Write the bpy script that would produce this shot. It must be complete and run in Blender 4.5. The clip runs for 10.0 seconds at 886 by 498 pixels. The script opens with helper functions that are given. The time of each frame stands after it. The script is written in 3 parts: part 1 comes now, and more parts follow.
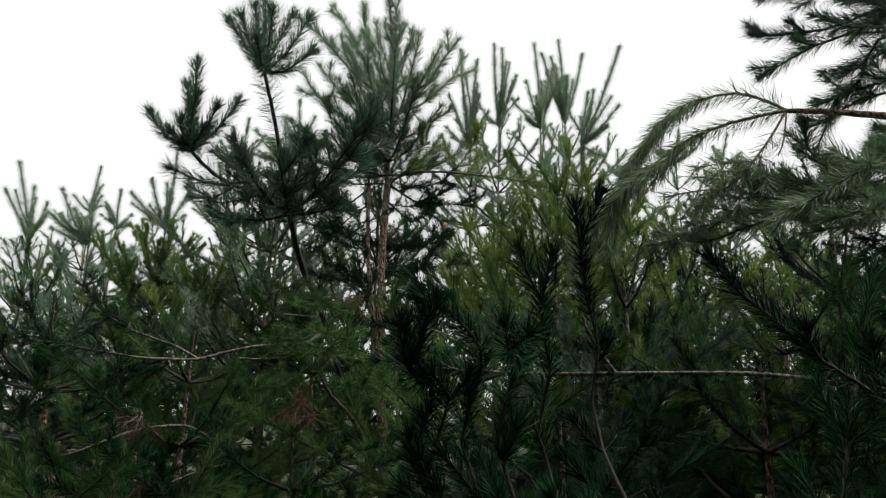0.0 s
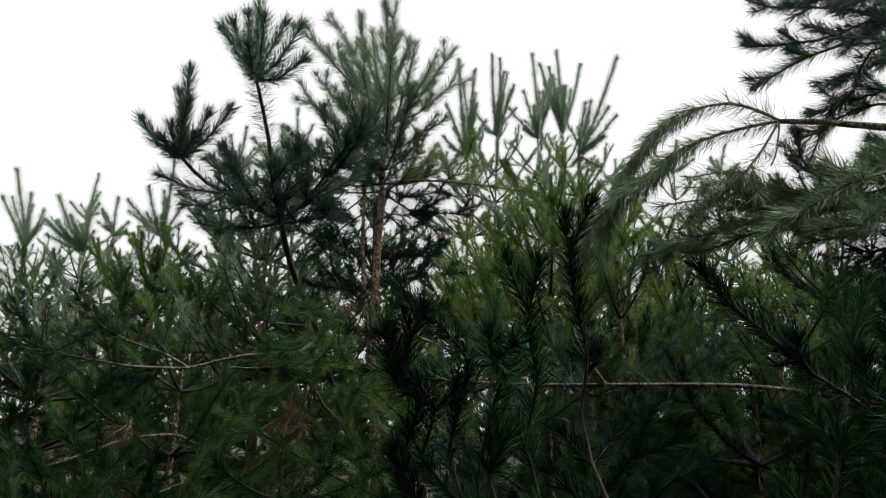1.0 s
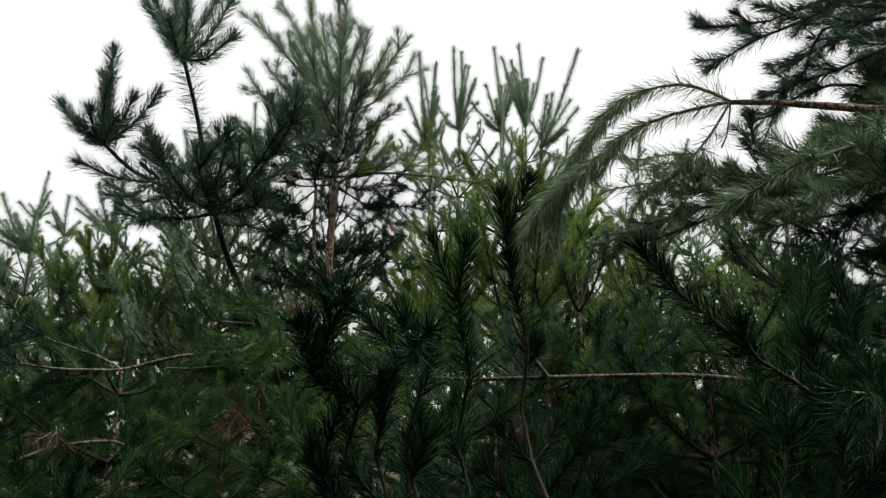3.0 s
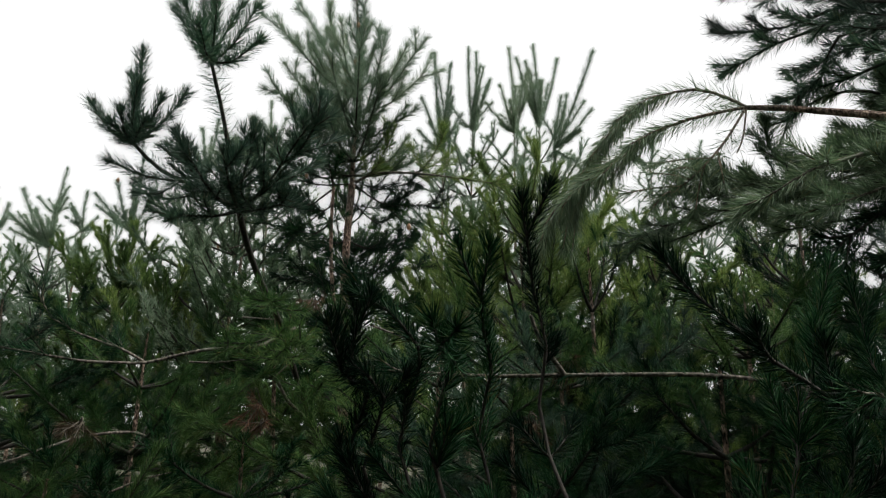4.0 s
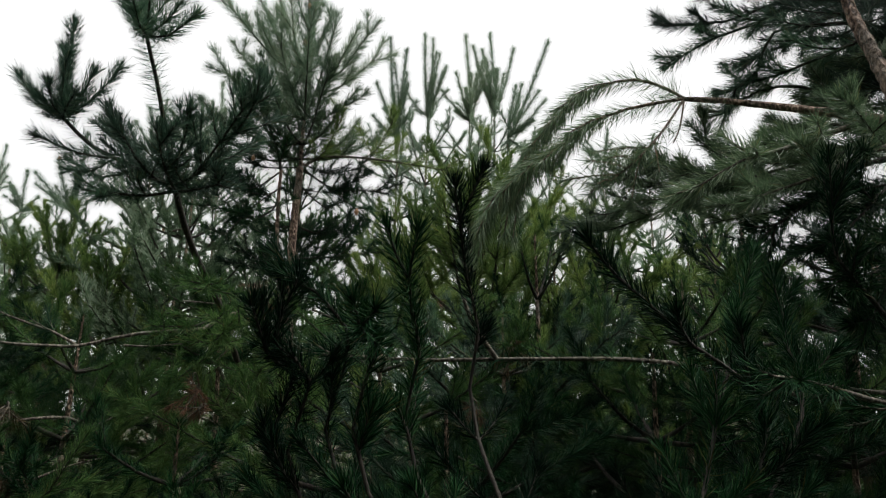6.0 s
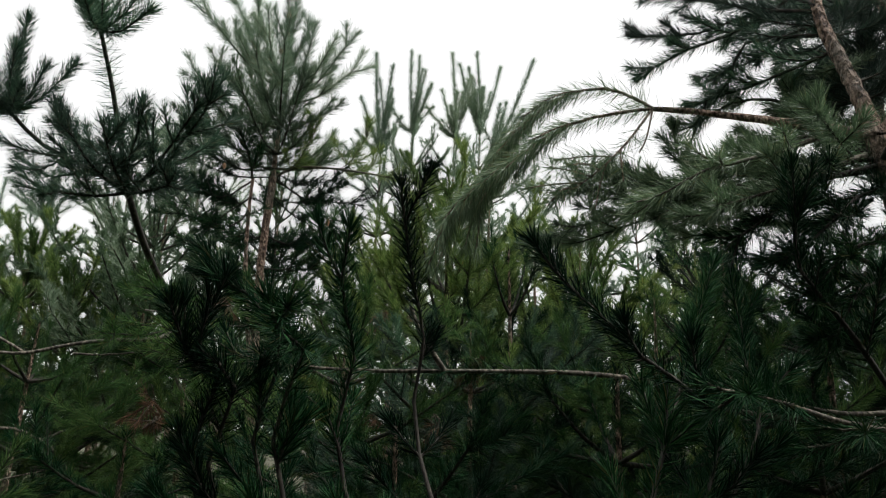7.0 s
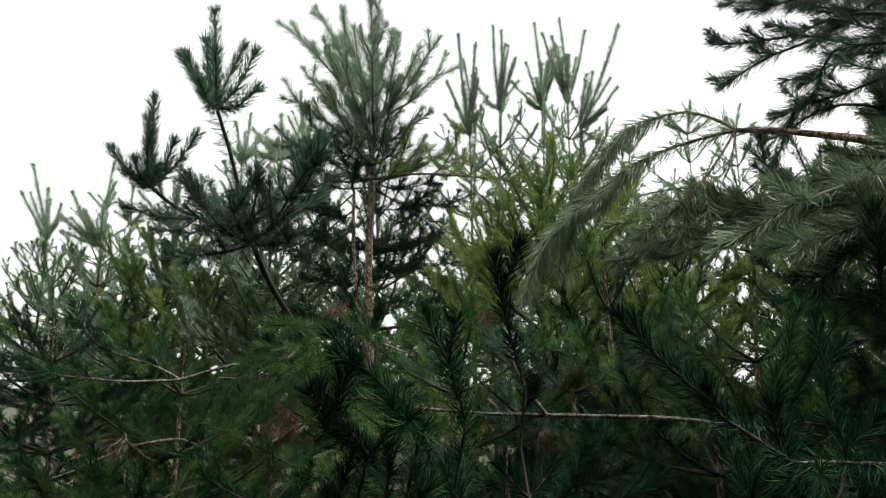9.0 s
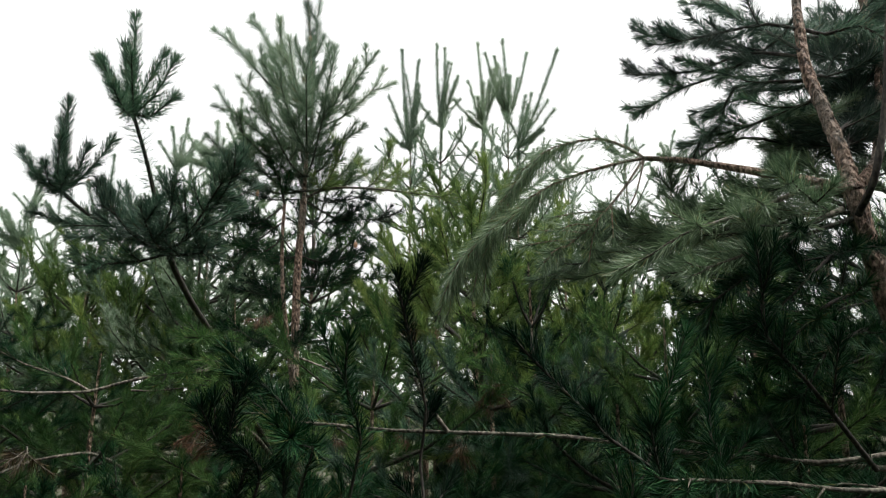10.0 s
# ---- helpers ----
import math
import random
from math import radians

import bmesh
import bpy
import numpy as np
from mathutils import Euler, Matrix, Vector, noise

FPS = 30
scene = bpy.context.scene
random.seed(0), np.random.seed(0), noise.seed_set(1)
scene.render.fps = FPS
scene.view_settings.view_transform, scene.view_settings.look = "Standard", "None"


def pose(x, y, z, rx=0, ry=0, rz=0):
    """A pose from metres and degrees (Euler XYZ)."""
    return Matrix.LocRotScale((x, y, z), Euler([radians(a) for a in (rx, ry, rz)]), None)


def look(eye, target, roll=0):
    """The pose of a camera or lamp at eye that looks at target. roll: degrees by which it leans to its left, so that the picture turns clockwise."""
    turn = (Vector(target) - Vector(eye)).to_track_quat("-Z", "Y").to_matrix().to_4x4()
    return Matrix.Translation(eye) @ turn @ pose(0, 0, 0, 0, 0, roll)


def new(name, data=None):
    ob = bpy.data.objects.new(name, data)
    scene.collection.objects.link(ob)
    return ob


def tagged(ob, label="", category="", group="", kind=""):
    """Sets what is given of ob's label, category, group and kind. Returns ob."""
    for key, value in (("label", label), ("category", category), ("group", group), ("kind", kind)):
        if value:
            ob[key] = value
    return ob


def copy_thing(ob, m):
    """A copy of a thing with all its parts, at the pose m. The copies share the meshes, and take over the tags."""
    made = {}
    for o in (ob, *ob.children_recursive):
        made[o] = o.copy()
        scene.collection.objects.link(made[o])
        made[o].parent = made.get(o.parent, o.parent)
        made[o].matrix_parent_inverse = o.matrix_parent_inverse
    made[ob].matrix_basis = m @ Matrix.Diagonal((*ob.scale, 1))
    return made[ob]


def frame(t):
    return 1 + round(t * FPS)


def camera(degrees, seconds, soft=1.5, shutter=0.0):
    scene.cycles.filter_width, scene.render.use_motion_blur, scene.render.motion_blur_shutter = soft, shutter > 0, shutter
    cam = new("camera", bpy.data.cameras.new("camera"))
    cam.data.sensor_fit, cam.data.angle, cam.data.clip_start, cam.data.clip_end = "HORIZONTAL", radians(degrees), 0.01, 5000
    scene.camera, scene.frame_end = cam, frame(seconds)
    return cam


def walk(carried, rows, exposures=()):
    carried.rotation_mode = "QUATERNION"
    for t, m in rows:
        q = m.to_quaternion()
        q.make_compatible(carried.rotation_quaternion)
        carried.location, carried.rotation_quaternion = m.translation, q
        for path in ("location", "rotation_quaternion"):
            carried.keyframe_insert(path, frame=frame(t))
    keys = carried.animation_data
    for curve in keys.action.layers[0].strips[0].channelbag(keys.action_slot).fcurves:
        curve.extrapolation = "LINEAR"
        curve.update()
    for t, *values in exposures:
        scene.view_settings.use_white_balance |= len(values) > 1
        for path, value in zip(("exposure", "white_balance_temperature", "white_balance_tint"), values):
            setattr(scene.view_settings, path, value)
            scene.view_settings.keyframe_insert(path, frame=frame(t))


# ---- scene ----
cam = camera(66.7, 10.0, soft=1.1)
PATH = [
    (0, (0.087, 0.063, 1.647), (0.0, 2.001, 2.133), 0.9),
    (0.5, (0.083, 0.05, 1.647), (0.008, 1.987, 2.139), 1.2),
    (1, (0.109, 0.076, 1.65), (0.023, 2.008, 2.163), 1.2),
    (1.5, (0.158, 0.112, 1.643), (0.148, 2.045, 2.156), 0.9),
    (2, (0.177, 0.142, 1.638), (0.238, 2.082, 2.119), 1.2),
    (2.5, (0.199, 0.177, 1.641), (0.251, 2.114, 2.136), -0.5),
    (2.7, (0.194, 0.177, 1.648), (0.217, 2.111, 2.155), -0.8),
    (3.8, (0.17, 0.148, 1.646), (0.117, 2.08, 2.162), 1.4),
    (4, (0.163, 0.135, 1.641), (0.13, 2.069, 2.149), 0.8),
    (4.5, (0.152, 0.128, 1.643), (0.105, 2.069, 2.123), 0.7),
    (5, (0.126, 0.11, 1.642), (0.01, 2.049, 2.121), 1.6),
    (5.5, (0.153, 0.13, 1.639), (0.138, 2.07, 2.126), 1.7),
    (5.7, (0.178, 0.136, 1.636), (0.223, 2.08, 2.104), 0.8),
    (6.8, (0.287, 0.195, 1.624), (0.435, 2.118, 2.153), 1.8),
    (7, (0.303, 0.21, 1.62), (0.413, 2.133, 2.159), 1.9),
    (7.5, (0.322, 0.206, 1.635), (0.455, 2.108, 2.239), 0.9),
    (8, (0.277, 0.151, 1.709), (0.298, 2.065, 2.289), -0.2),
    (8.5, (0.237, 0.085, 1.779), (0.165, 2.027, 2.252), -0.1),
    (9, (0.306, 0.022, 1.813), (0.129, 1.975, 2.203), -0.5),
    (9.5, (0.415, 0.0, 1.831), (0.341, 1.965, 2.199), -0.7),
    (10, (0.395, 0.009, 1.818), (0.372, 1.962, 2.247), 0.2),
]
walk(cam, [(t, look(eye, target, roll)) for t, eye, target, roll in PATH],
     [(0, -0.90), (2.5, -0.88), (5.7, -0.88), (7.0, -0.78), (7.5, -0.50), (8.0, -0.52), (9.0, -0.42), (10.0, -0.38)])

# ---- light: bright overcast sky, wide veiled sun high on the right ----
world = bpy.data.worlds.new("overcast")
scene.world = world
world.use_nodes = True
wn, wl = world.node_tree.nodes, world.node_tree.links
bg = wn["Background"]
sky = wn.new("ShaderNodeTexSky")
sky.sky_type, sky.sun_disc = "NISHITA", False
sky.sun_elevation, sky.sun_rotation = radians(64), radians(103)
sky.air_density, sky.dust_density = 1.0, 6.0
cloud = wn.new("ShaderNodeMix")
cloud.data_type = "RGBA"
cloud.inputs["Factor"].default_value = 0.96
cloud.inputs["B"].default_value = (16.4, 16.4, 16.4, 1)
wl.new(sky.outputs["Color"], cloud.inputs["A"])
# an overcast sky is brighter overhead than at the horizon
co, part_z, lift = wn.new("ShaderNodeTexCoord"), wn.new("ShaderNodeSeparateXYZ"), wn.new("ShaderNodeMapRange")
lift.inputs["To Min"].default_value, lift.inputs["To Max"].default_value = 1.15, 1.4
wl.new(co.outputs["Generated"], part_z.inputs["Vector"])
wl.new(part_z.outputs["Z"], lift.inputs["Value"])
veil = wn.new("ShaderNodeVectorMath")
veil.operation = "SCALE"
wl.new(cloud.outputs["Result"], veil.inputs[0])
wl.new(lift.outputs["Result"], veil.inputs["Scale"])
wl.new(veil.outputs["Vector"], bg.inputs["Color"])
bg.inputs["Strength"].default_value = 0.10
sun = new("sun", bpy.data.lights.new("sun", "SUN"))
sun.data.energy, sun.data.angle, sun.data.color = 5.0, radians(14), (1.0, 0.985, 0.96)
sun.matrix_world = look((4.5, -1.0, 9.5), (0, 0, 0))


# ---- materials ----
def material(name, rough):
    m = bpy.data.materials.new(name)
    m.use_nodes = True
    n, l = m.node_tree.nodes, m.node_tree.links
    p = n["Principled BSDF"]
    p.inputs["Roughness"].default_value = rough
    return m, n, l, p


def ramp(n, stops):
    r = n.new("ShaderNodeValToRGB")
    while len(r.color_ramp.elements) < len(stops):
        r.color_ramp.elements.new(0.5)
    for e, (at, col) in zip(r.color_ramp.elements, stops):
        e.position, e.color = at, (*col, 1)
    return r


def needle_material(name, dark, mid, light, old, thin_part=0.16, sheen=0.16, spread=(0.45, 1.6)):
    """Needles: every needle its own tone, every branch a slightly different one, a few gone yellow."""
    m, n, l, p = material(name, 0.38)
    geo, info = n.new("ShaderNodeNewGeometry"), n.new("ShaderNodeObjectInfo")
    r = ramp(n, [(0.0, dark), (0.6, mid), (0.95, light), (0.992, old)])
    l.new(geo.outputs["Random Per Island"], r.inputs["Fac"])
    hue = n.new("ShaderNodeHueSaturation")
    span = n.new("ShaderNodeMapRange")
    span.inputs["To Min"].default_value, span.inputs["To Max"].default_value = spread
    l.new(info.outputs["Random"], span.inputs["Value"])
    l.new(span.outputs["Result"], hue.inputs["Value"])
    turn = n.new("ShaderNodeMath")
    turn.operation = "MULTIPLY_ADD"
    turn.inputs[1].default_value, turn.inputs[2].default_value = -0.045, 0.52
    l.new(info.outputs["Random"], turn.inputs[0])
    l.new(turn.outputs["Value"], hue.inputs["Hue"])
    l.new(r.outputs["Color"], hue.inputs["Color"])
    l.new(hue.outputs["Color"], p.inputs["Base Color"])
    p.inputs["Specular IOR Level"].default_value = sheen
    thin, mix = n.new("ShaderNodeBsdfTranslucent"), n.new("ShaderNodeMixShader")
    l.new(hue.outputs["Color"], thin.inputs["Color"])
    mix.inputs["Fac"].default_value = thin_part
    l.new(p.outputs["BSDF"], mix.inputs[1])
    l.new(thin.outputs["BSDF"], mix.inputs[2])
    l.new(mix.outputs["Shader"], n["Material Output"].inputs["Surface"])
    return m


def bark_material(name, low, mid, high, scale, depth, lichen=(0.20, 0.20, 0.17, 1)):
    """Bark: long flakes, lichen-grey patches, fissures."""
    m, n, l, p = material(name, 0.85)
    co, mp = n.new("ShaderNodeTexCoord"), n.new("ShaderNodeMapping")
    mp.inputs["Scale"].default_value = (1, 1, 0.45)
    l.new(co.outputs["Object"], mp.inputs["Vector"])
    fine, wide = n.new("ShaderNodeTexNoise"), n.new("ShaderNodeTexNoise")
    fine.inputs["Scale"].default_value, fine.inputs["Detail"].default_value = scale, 6
    wide.inputs["Scale"].default_value, wide.inputs["Detail"].default_value = 9, 3
    flake = n.new("ShaderNodeTexVoronoi")
    flake.inputs["Scale"].default_value = scale * 0.6
    for k in (fine, wide, flake):
        l.new(mp.outputs["Vector"], k.inputs["Vector"])
    r = ramp(n, [(0.36, low), (0.5, mid), (0.64, high)])
    l.new(fine.outputs["Fac"], r.inputs["Fac"])
    grey = n.new("ShaderNodeMix")
    grey.data_type = "RGBA"
    grey.inputs["B"].default_value = lichen
    patch = ramp(n, [(0.5, (0, 0, 0)), (0.68, (0.6, 0.6, 0.6))])
    l.new(wide.outputs["Fac"], patch.inputs["Fac"])
    l.new(patch.outputs["Color"], grey.inputs["Factor"])
    l.new(r.outputs["Color"], grey.inputs["A"])
    l.new(grey.outputs["Result"], p.inputs["Base Color"])
    add = n.new("ShaderNodeMath")
    l.new(fine.outputs["Fac"], add.inputs[0])
    l.new(flake.outputs["Distance"], add.inputs[1])
    bump = n.new("ShaderNodeBump")
    bump.inputs["Strength"].default_value, bump.inputs["Distance"].default_value = 1.0, depth
    l.new(add.outputs["Value"], bump.inputs["Height"])
    l.new(bump.outputs["Normal"], p.inputs["Normal"])
    return m


# near-black green: shade inside the thicket is put into this colour
SHADED = needle_material("needles_shaded_green", (0.003, 0.017, 0.008), (0.009, 0.041, 0.018), (0.044, 0.112, 0.048), (0.085, 0.085, 0.028), 0.05, 0.05, (0.3, 1.7))
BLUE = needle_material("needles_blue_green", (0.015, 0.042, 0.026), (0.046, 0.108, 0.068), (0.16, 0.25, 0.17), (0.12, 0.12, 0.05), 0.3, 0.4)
# yellow-green of its own, lightened further to stand in for light
GOLD = needle_material("needles_yellow_green", (0.040, 0.086, 0.020), (0.125, 0.212, 0.054), (0.25, 0.36, 0.12), (0.22, 0.20, 0.05), 0.36)
MOSS = needle_material("needles_mid_green", (0.017, 0.054, 0.015), (0.052, 0.128, 0.037), (0.135, 0.24, 0.08), (0.15, 0.14, 0.04), 0.28, 0.08, (0.35, 1.65))
# light falling on sprays is put into this paler green
LIT = needle_material("needles_lit_green", (0.042, 0.084, 0.044), (0.098, 0.168, 0.084), (0.22, 0.31, 0.19), (0.17, 0.17, 0.06), 0.3, 0.4)
# haze and glare against the sky are put into this pale colour
HAZE = needle_material("needles_haze_pale", (0.10, 0.17, 0.10), (0.22, 0.31, 0.21), (0.34, 0.43, 0.31), (0.2, 0.17, 0.08), 0.55, 0.3, (0.8, 1.25))
DRY = needle_material("needles_dry", (0.07, 0.042, 0.024), (0.120, 0.078, 0.042), (0.18, 0.115, 0.06), (0.2, 0.14, 0.08))
BARK = bark_material("bark_trunk", (0.05, 0.033, 0.024), (0.23, 0.150, 0.105), (0.44, 0.32, 0.235), 150, 0.02)
TWIG = bark_material("bark_twig", (0.012, 0.010, 0.008), (0.028, 0.023, 0.017), (0.062, 0.052, 0.038), 160, 0.0015, (0.04, 0.042, 0.033, 1))
PALE = bark_material("bark_pale", (0.026, 0.021, 0.016), (0.085, 0.070, 0.052), (0.24, 0.215, 0.165), 120, 0.004, (0.15, 0.155, 0.12, 1))

# ---- growing pines ----
UP = np.array((0.0, 0.0, 1.0))
rng = np.random.default_rng(11)


def unit(v):
    return v / (np.linalg.norm(v) + 1e-9)


def away(d):
    """A random way square to d."""
    return unit(np.cross(d, rng.normal(size=3)))


def curve(pts, step=0.05):
    """A smooth line through a few points."""
    p = np.array(pts, float)
    if len(p) == 2:
        p = np.array((p[0], (p[0] + p[1]) / 2, p[1]))
    e = np.vstack((2 * p[0] - p[1], p, 2 * p[-1] - p[-2]))
    out = []
    for i in range(1, len(e) - 2):
        n = max(2, int(np.linalg.norm(e[i + 1] - e[i]) / step))
        t = (np.arange(n) / n)[:, None]
        a, b, c, d = e[i - 1], e[i], e[i + 1], e[i + 2]
        out.append(0.5 * (2 * b + (c - a) * t + (2 * a - 5 * b + 4 * c - d) * t ** 2 + (3 * b - a - 3 * c + d) * t ** 3))
    return np.vstack((*out, p[-1:]))


def lengths(sp):
    return np.concatenate(((0,), np.cumsum(np.linalg.norm(np.diff(sp, axis=0), axis=1))))


def point_at(sp, s):
    cum = lengths(sp)
    i = int(np.clip(np.searchsorted(cum, s) - 1, 0, len(sp) - 2))
    f = (s - cum[i]) / max(cum[i + 1] - cum[i], 1e-9)
    return sp[i] + (sp[i + 1] - sp[i]) * f, unit(sp[i + 1] - sp[i])


def tail(sp, s):
    """The last s metres of a line."""
    cum = lengths(sp)
    if s >= cum[-1]:
        return sp
    p, _ = point_at(sp, cum[-1] - s)
    return np.vstack((p[None], sp[cum > cum[-1] - s]))


def mesh_of(name, verts, loops, sizes, mat, smooth):
    me = bpy.data.meshes.new(name)
    me.vertices.add(len(verts))
    me.vertices.foreach_set("co", verts.astype(np.float32).ravel())
    me.loops.add(len(loops))
    me.loops.foreach_set("vertex_index", loops.astype(np.int32))
    me.polygons.add(len(sizes))
    me.polygons.foreach_set("loop_start", np.concatenate(((0,), np.cumsum(sizes)[:-1])).astype(np.int32))
    me.polygons.foreach_set("use_smooth", np.full(len(sizes), smooth))
    me.materials.append(mat)
    me.update(calc_edges=True)
    return me


class Growth:
    """One limb: its wood and its needles, gathered and then made into two meshes."""

    def __init__(self, nl=0.055, dens=600, width=0.0013, fine=True):
        self.nl, self.dens, self.width, self.fine = nl, dens, width, fine
        self.wood, self.base, self.axis, self.way, self.size = [], [], [], [], []

    def stem(self, sp, r0, r1, sides=5, rough=0.0):
        d = np.gradient(sp, axis=0)
        d /= np.linalg.norm(d, axis=1)[:, None] + 1e-9
        ref = np.array((1.0, 0, 0)) if abs(d[0][0]) < 0.8 else np.array((0, 1.0, 0))
        u = np.cross(d, ref)
        u /= np.linalg.norm(u, axis=1)[:, None] + 1e-9
        v = np.cross(d, u)
        cum = lengths(sp)
        r = r0 + (r1 - r0) * (cum / max(cum[-1], 1e-9)) ** 0.85
        a = np.linspace(0, 2 * np.pi, sides, endpoint=False)
        rr = r[:, None] * (1 + rough * rng.normal(size=(len(sp), sides)))
        ring = sp[:, None] + rr[..., None] * (np.cos(a)[None, :, None] * u[:, None] + np.sin(a)[None, :, None] * v[:, None])
        self.wood.append((ring.reshape(-1, 3), len(sp), sides))

    def clothe(self, sp, dens=1.0, low=26, high=58, nl=1.0, lift=0.06):
        """Needles all round a shoot, leaning towards its tip."""
        cum = lengths(sp)
        n = int(cum[-1] * self.dens * dens)
        if n < 1:
            return
        s = rng.uniform(0, cum[-1], n)
        i = np.clip(np.searchsorted(cum, s) - 1, 0, len(sp) - 2)
        seg = sp[i + 1] - sp[i]
        f = (s - cum[i]) / np.maximum(cum[i + 1] - cum[i], 1e-9)
        ax = seg / (np.linalg.norm(seg, axis=1)[:, None] + 1e-9)
        side = np.cross(ax, rng.normal(size=(n, 3)))
        side /= np.linalg.norm(side, axis=1)[:, None] + 1e-9
        ang = np.radians(rng.uniform(low, high, n))[:, None]
        way = ax * np.cos(ang) + side * np.sin(ang) + UP * lift
        way /= np.linalg.norm(way, axis=1)[:, None]
        self.base.append(sp[i] + seg * f[:, None])
        self.axis.append(ax)
        self.way.append(way)
        self.size.append(self.nl * nl * rng.uniform(0.8, 1.1, n))

    def shoot(self, p, tip, r=0.0035, bow=0.06, dens=1.0, nl=1.0, lift=0.06, low=24, high=54):
        """A one-year shoot, needled to its bud."""
        p, tip = np.array(p, float), np.array(tip, float)
        ln = np.linalg.norm(tip - p)
        mid = (p + tip) / 2 + away(tip - p) * ln * bow * 0.5 - UP * ln * bow
        sp = curve((p, mid, tip), 0.05 if self.fine else 0.2)
        if self.fine or (ln > 0.15 and self.width < 0.004):
            self.stem(sp, r, 0.0018, 4 if self.fine else 3)
        self.clothe(sp, dens, low, high, nl, lift)
        self.clothe(tail(sp, 0.014), dens * 2.2, 6, 46, nl * 0.8, lift)

    def grow(self, pts, r0, r1, level=1, leaf=0.5, lat=0.5, node=0.2, tips=3, most=0.6, droop=0.0, sides=6, shell=0.7):
        """A limb through a few points with side shoots at every year's node, needles on its last years."""
        sp = curve(pts, 0.05 if self.fine else 0.15)
        total = lengths(sp)[-1]
        self.stem(sp, r0, r1, sides, 0.04)
        if leaf > 0:
            self.clothe(tail(sp, min(leaf, node * 1.1)), 1.0)
            self.clothe(tail(sp, leaf), 0.6, 35, 80)
        s = node * rng.uniform(0.75, 1.1)
        while lat > 0 and s < min(total * 0.93, shell):
            p, d = point_at(sp, total - s)
            for side in (-1, 1, 0):
                if side == 0 and rng.random() > 0.25:
                    continue
                ln = min(lat * (s + 0.10), most) * rng.uniform(0.55, 1.1)
                if ln < 0.05:
                    continue
                across = np.cross(d, UP)
                across = away(d) if np.linalg.norm(across) < 0.45 else unit(across) * side
                way = unit(d * rng.uniform(0.5, 0.95) + across * rng.uniform(0.6, 1.0) + UP * rng.uniform(-0.05, 0.35) + (UP * 0.5 if side == 0 else 0))
                tip = p + way * ln + UP * ln * (0.22 - droop)
                mid = p + way * ln * 0.5 - UP * ln * 0.04
                if level > 0 and ln > 0.17:
                    self.grow((p, mid, tip), max(0.0025, r0 * 0.4), 0.0022, level - 1, min(leaf, ln * 0.9), lat, node * 0.85, 3, most, droop, 4 if self.fine else 3)
                else:
                    self.shoot(p, tip, 0.0028)
            s += node * rng.uniform(0.8, 1.25)
        p, d = point_at(sp, total)
        for k in range(tips):
            way = unit(d + away(d) * (0.25 + 0.5 * (k > 0)) + UP * (0.3 - droop))
            self.shoot(p, p + way * node * rng.uniform(0.35, 0.7), 0.003, 0.03)

    def finish(self, parent, name="branch", needle=SHADED, wood=TWIG, label="", foliage="needles"):
        """The meshes of this limb, as a part of parent with its needles under it."""
        off = np.array(parent.matrix_basis.translation)
        made = parent
        if self.wood:
            verts, loops, at = [], [], 0
            for ring, n, k in self.wood:
                i, j = np.meshgrid(np.arange(n - 1), np.arange(k), indexing="ij")
                a, b = at + i * k + j, at + i * k + (j + 1) % k
                loops.append(np.stack((a, b, b + k, a + k), -1).reshape(-1, 4))
                verts.append(ring)
                at += len(ring)
            verts, quads = np.vstack(verts) - off, np.vstack(loops)
            made = new(name, mesh_of(name, verts, quads.ravel(), np.full(len(quads), 4), wood, True))
            made.parent = parent
            if label:
                made["label"] = label
        if self.base:
            base, ax, way, ln = (np.concatenate(k) for k in (self.base, self.axis, self.way, self.size))
            base = base - off
            n = len(base)
            w = np.cross(way, rng.normal(size=(n, 3)))
            w *= (self.width * rng.uniform(0.8, 1.2, n) / (np.linalg.norm(w, axis=1) + 1e-9))[:, None] / 2
            ln = ln[:, None]
            tip = base + way * ln * 0.97 + ax * ln * 0.10 + rng.normal(size=(n, 3)) * ln * 0.04
            if self.fine:
                mid = base + way * ln * 0.52
                verts = np.stack((base - w, base + w, mid - w, mid + w, tip), 1).reshape(-1, 3)
                one = np.array((0, 1, 3, 0, 3, 2, 2, 3, 4))
                loops = (np.arange(n)[:, None] * 5 + one).ravel()
                sizes = np.full(n * 3, 3)
            else:
                verts = np.stack((base - w, base + w, tip), 1).reshape(-1, 3)
                loops, sizes = np.arange(n * 3), np.full(n, 3)
            leafy = new(foliage, mesh_of(foliage, verts, loops, sizes, needle, False))
            leafy.parent = made
        return made


def tree(x, y, label, group="pines in the thicket"):
    e = new("pine_tree")
    e.matrix_basis = pose(x, y, 0)
    e.empty_display_size = 0.2
    return tagged(e, label, "pine tree", group)


def trunk(t, pts, r0, r1, name="trunk", mat=BARK):
    g = Growth()
    g.stem(curve(pts, 0.016), r0, r1, 16, 0.075)
    return g.finish(t, name, wood=mat)


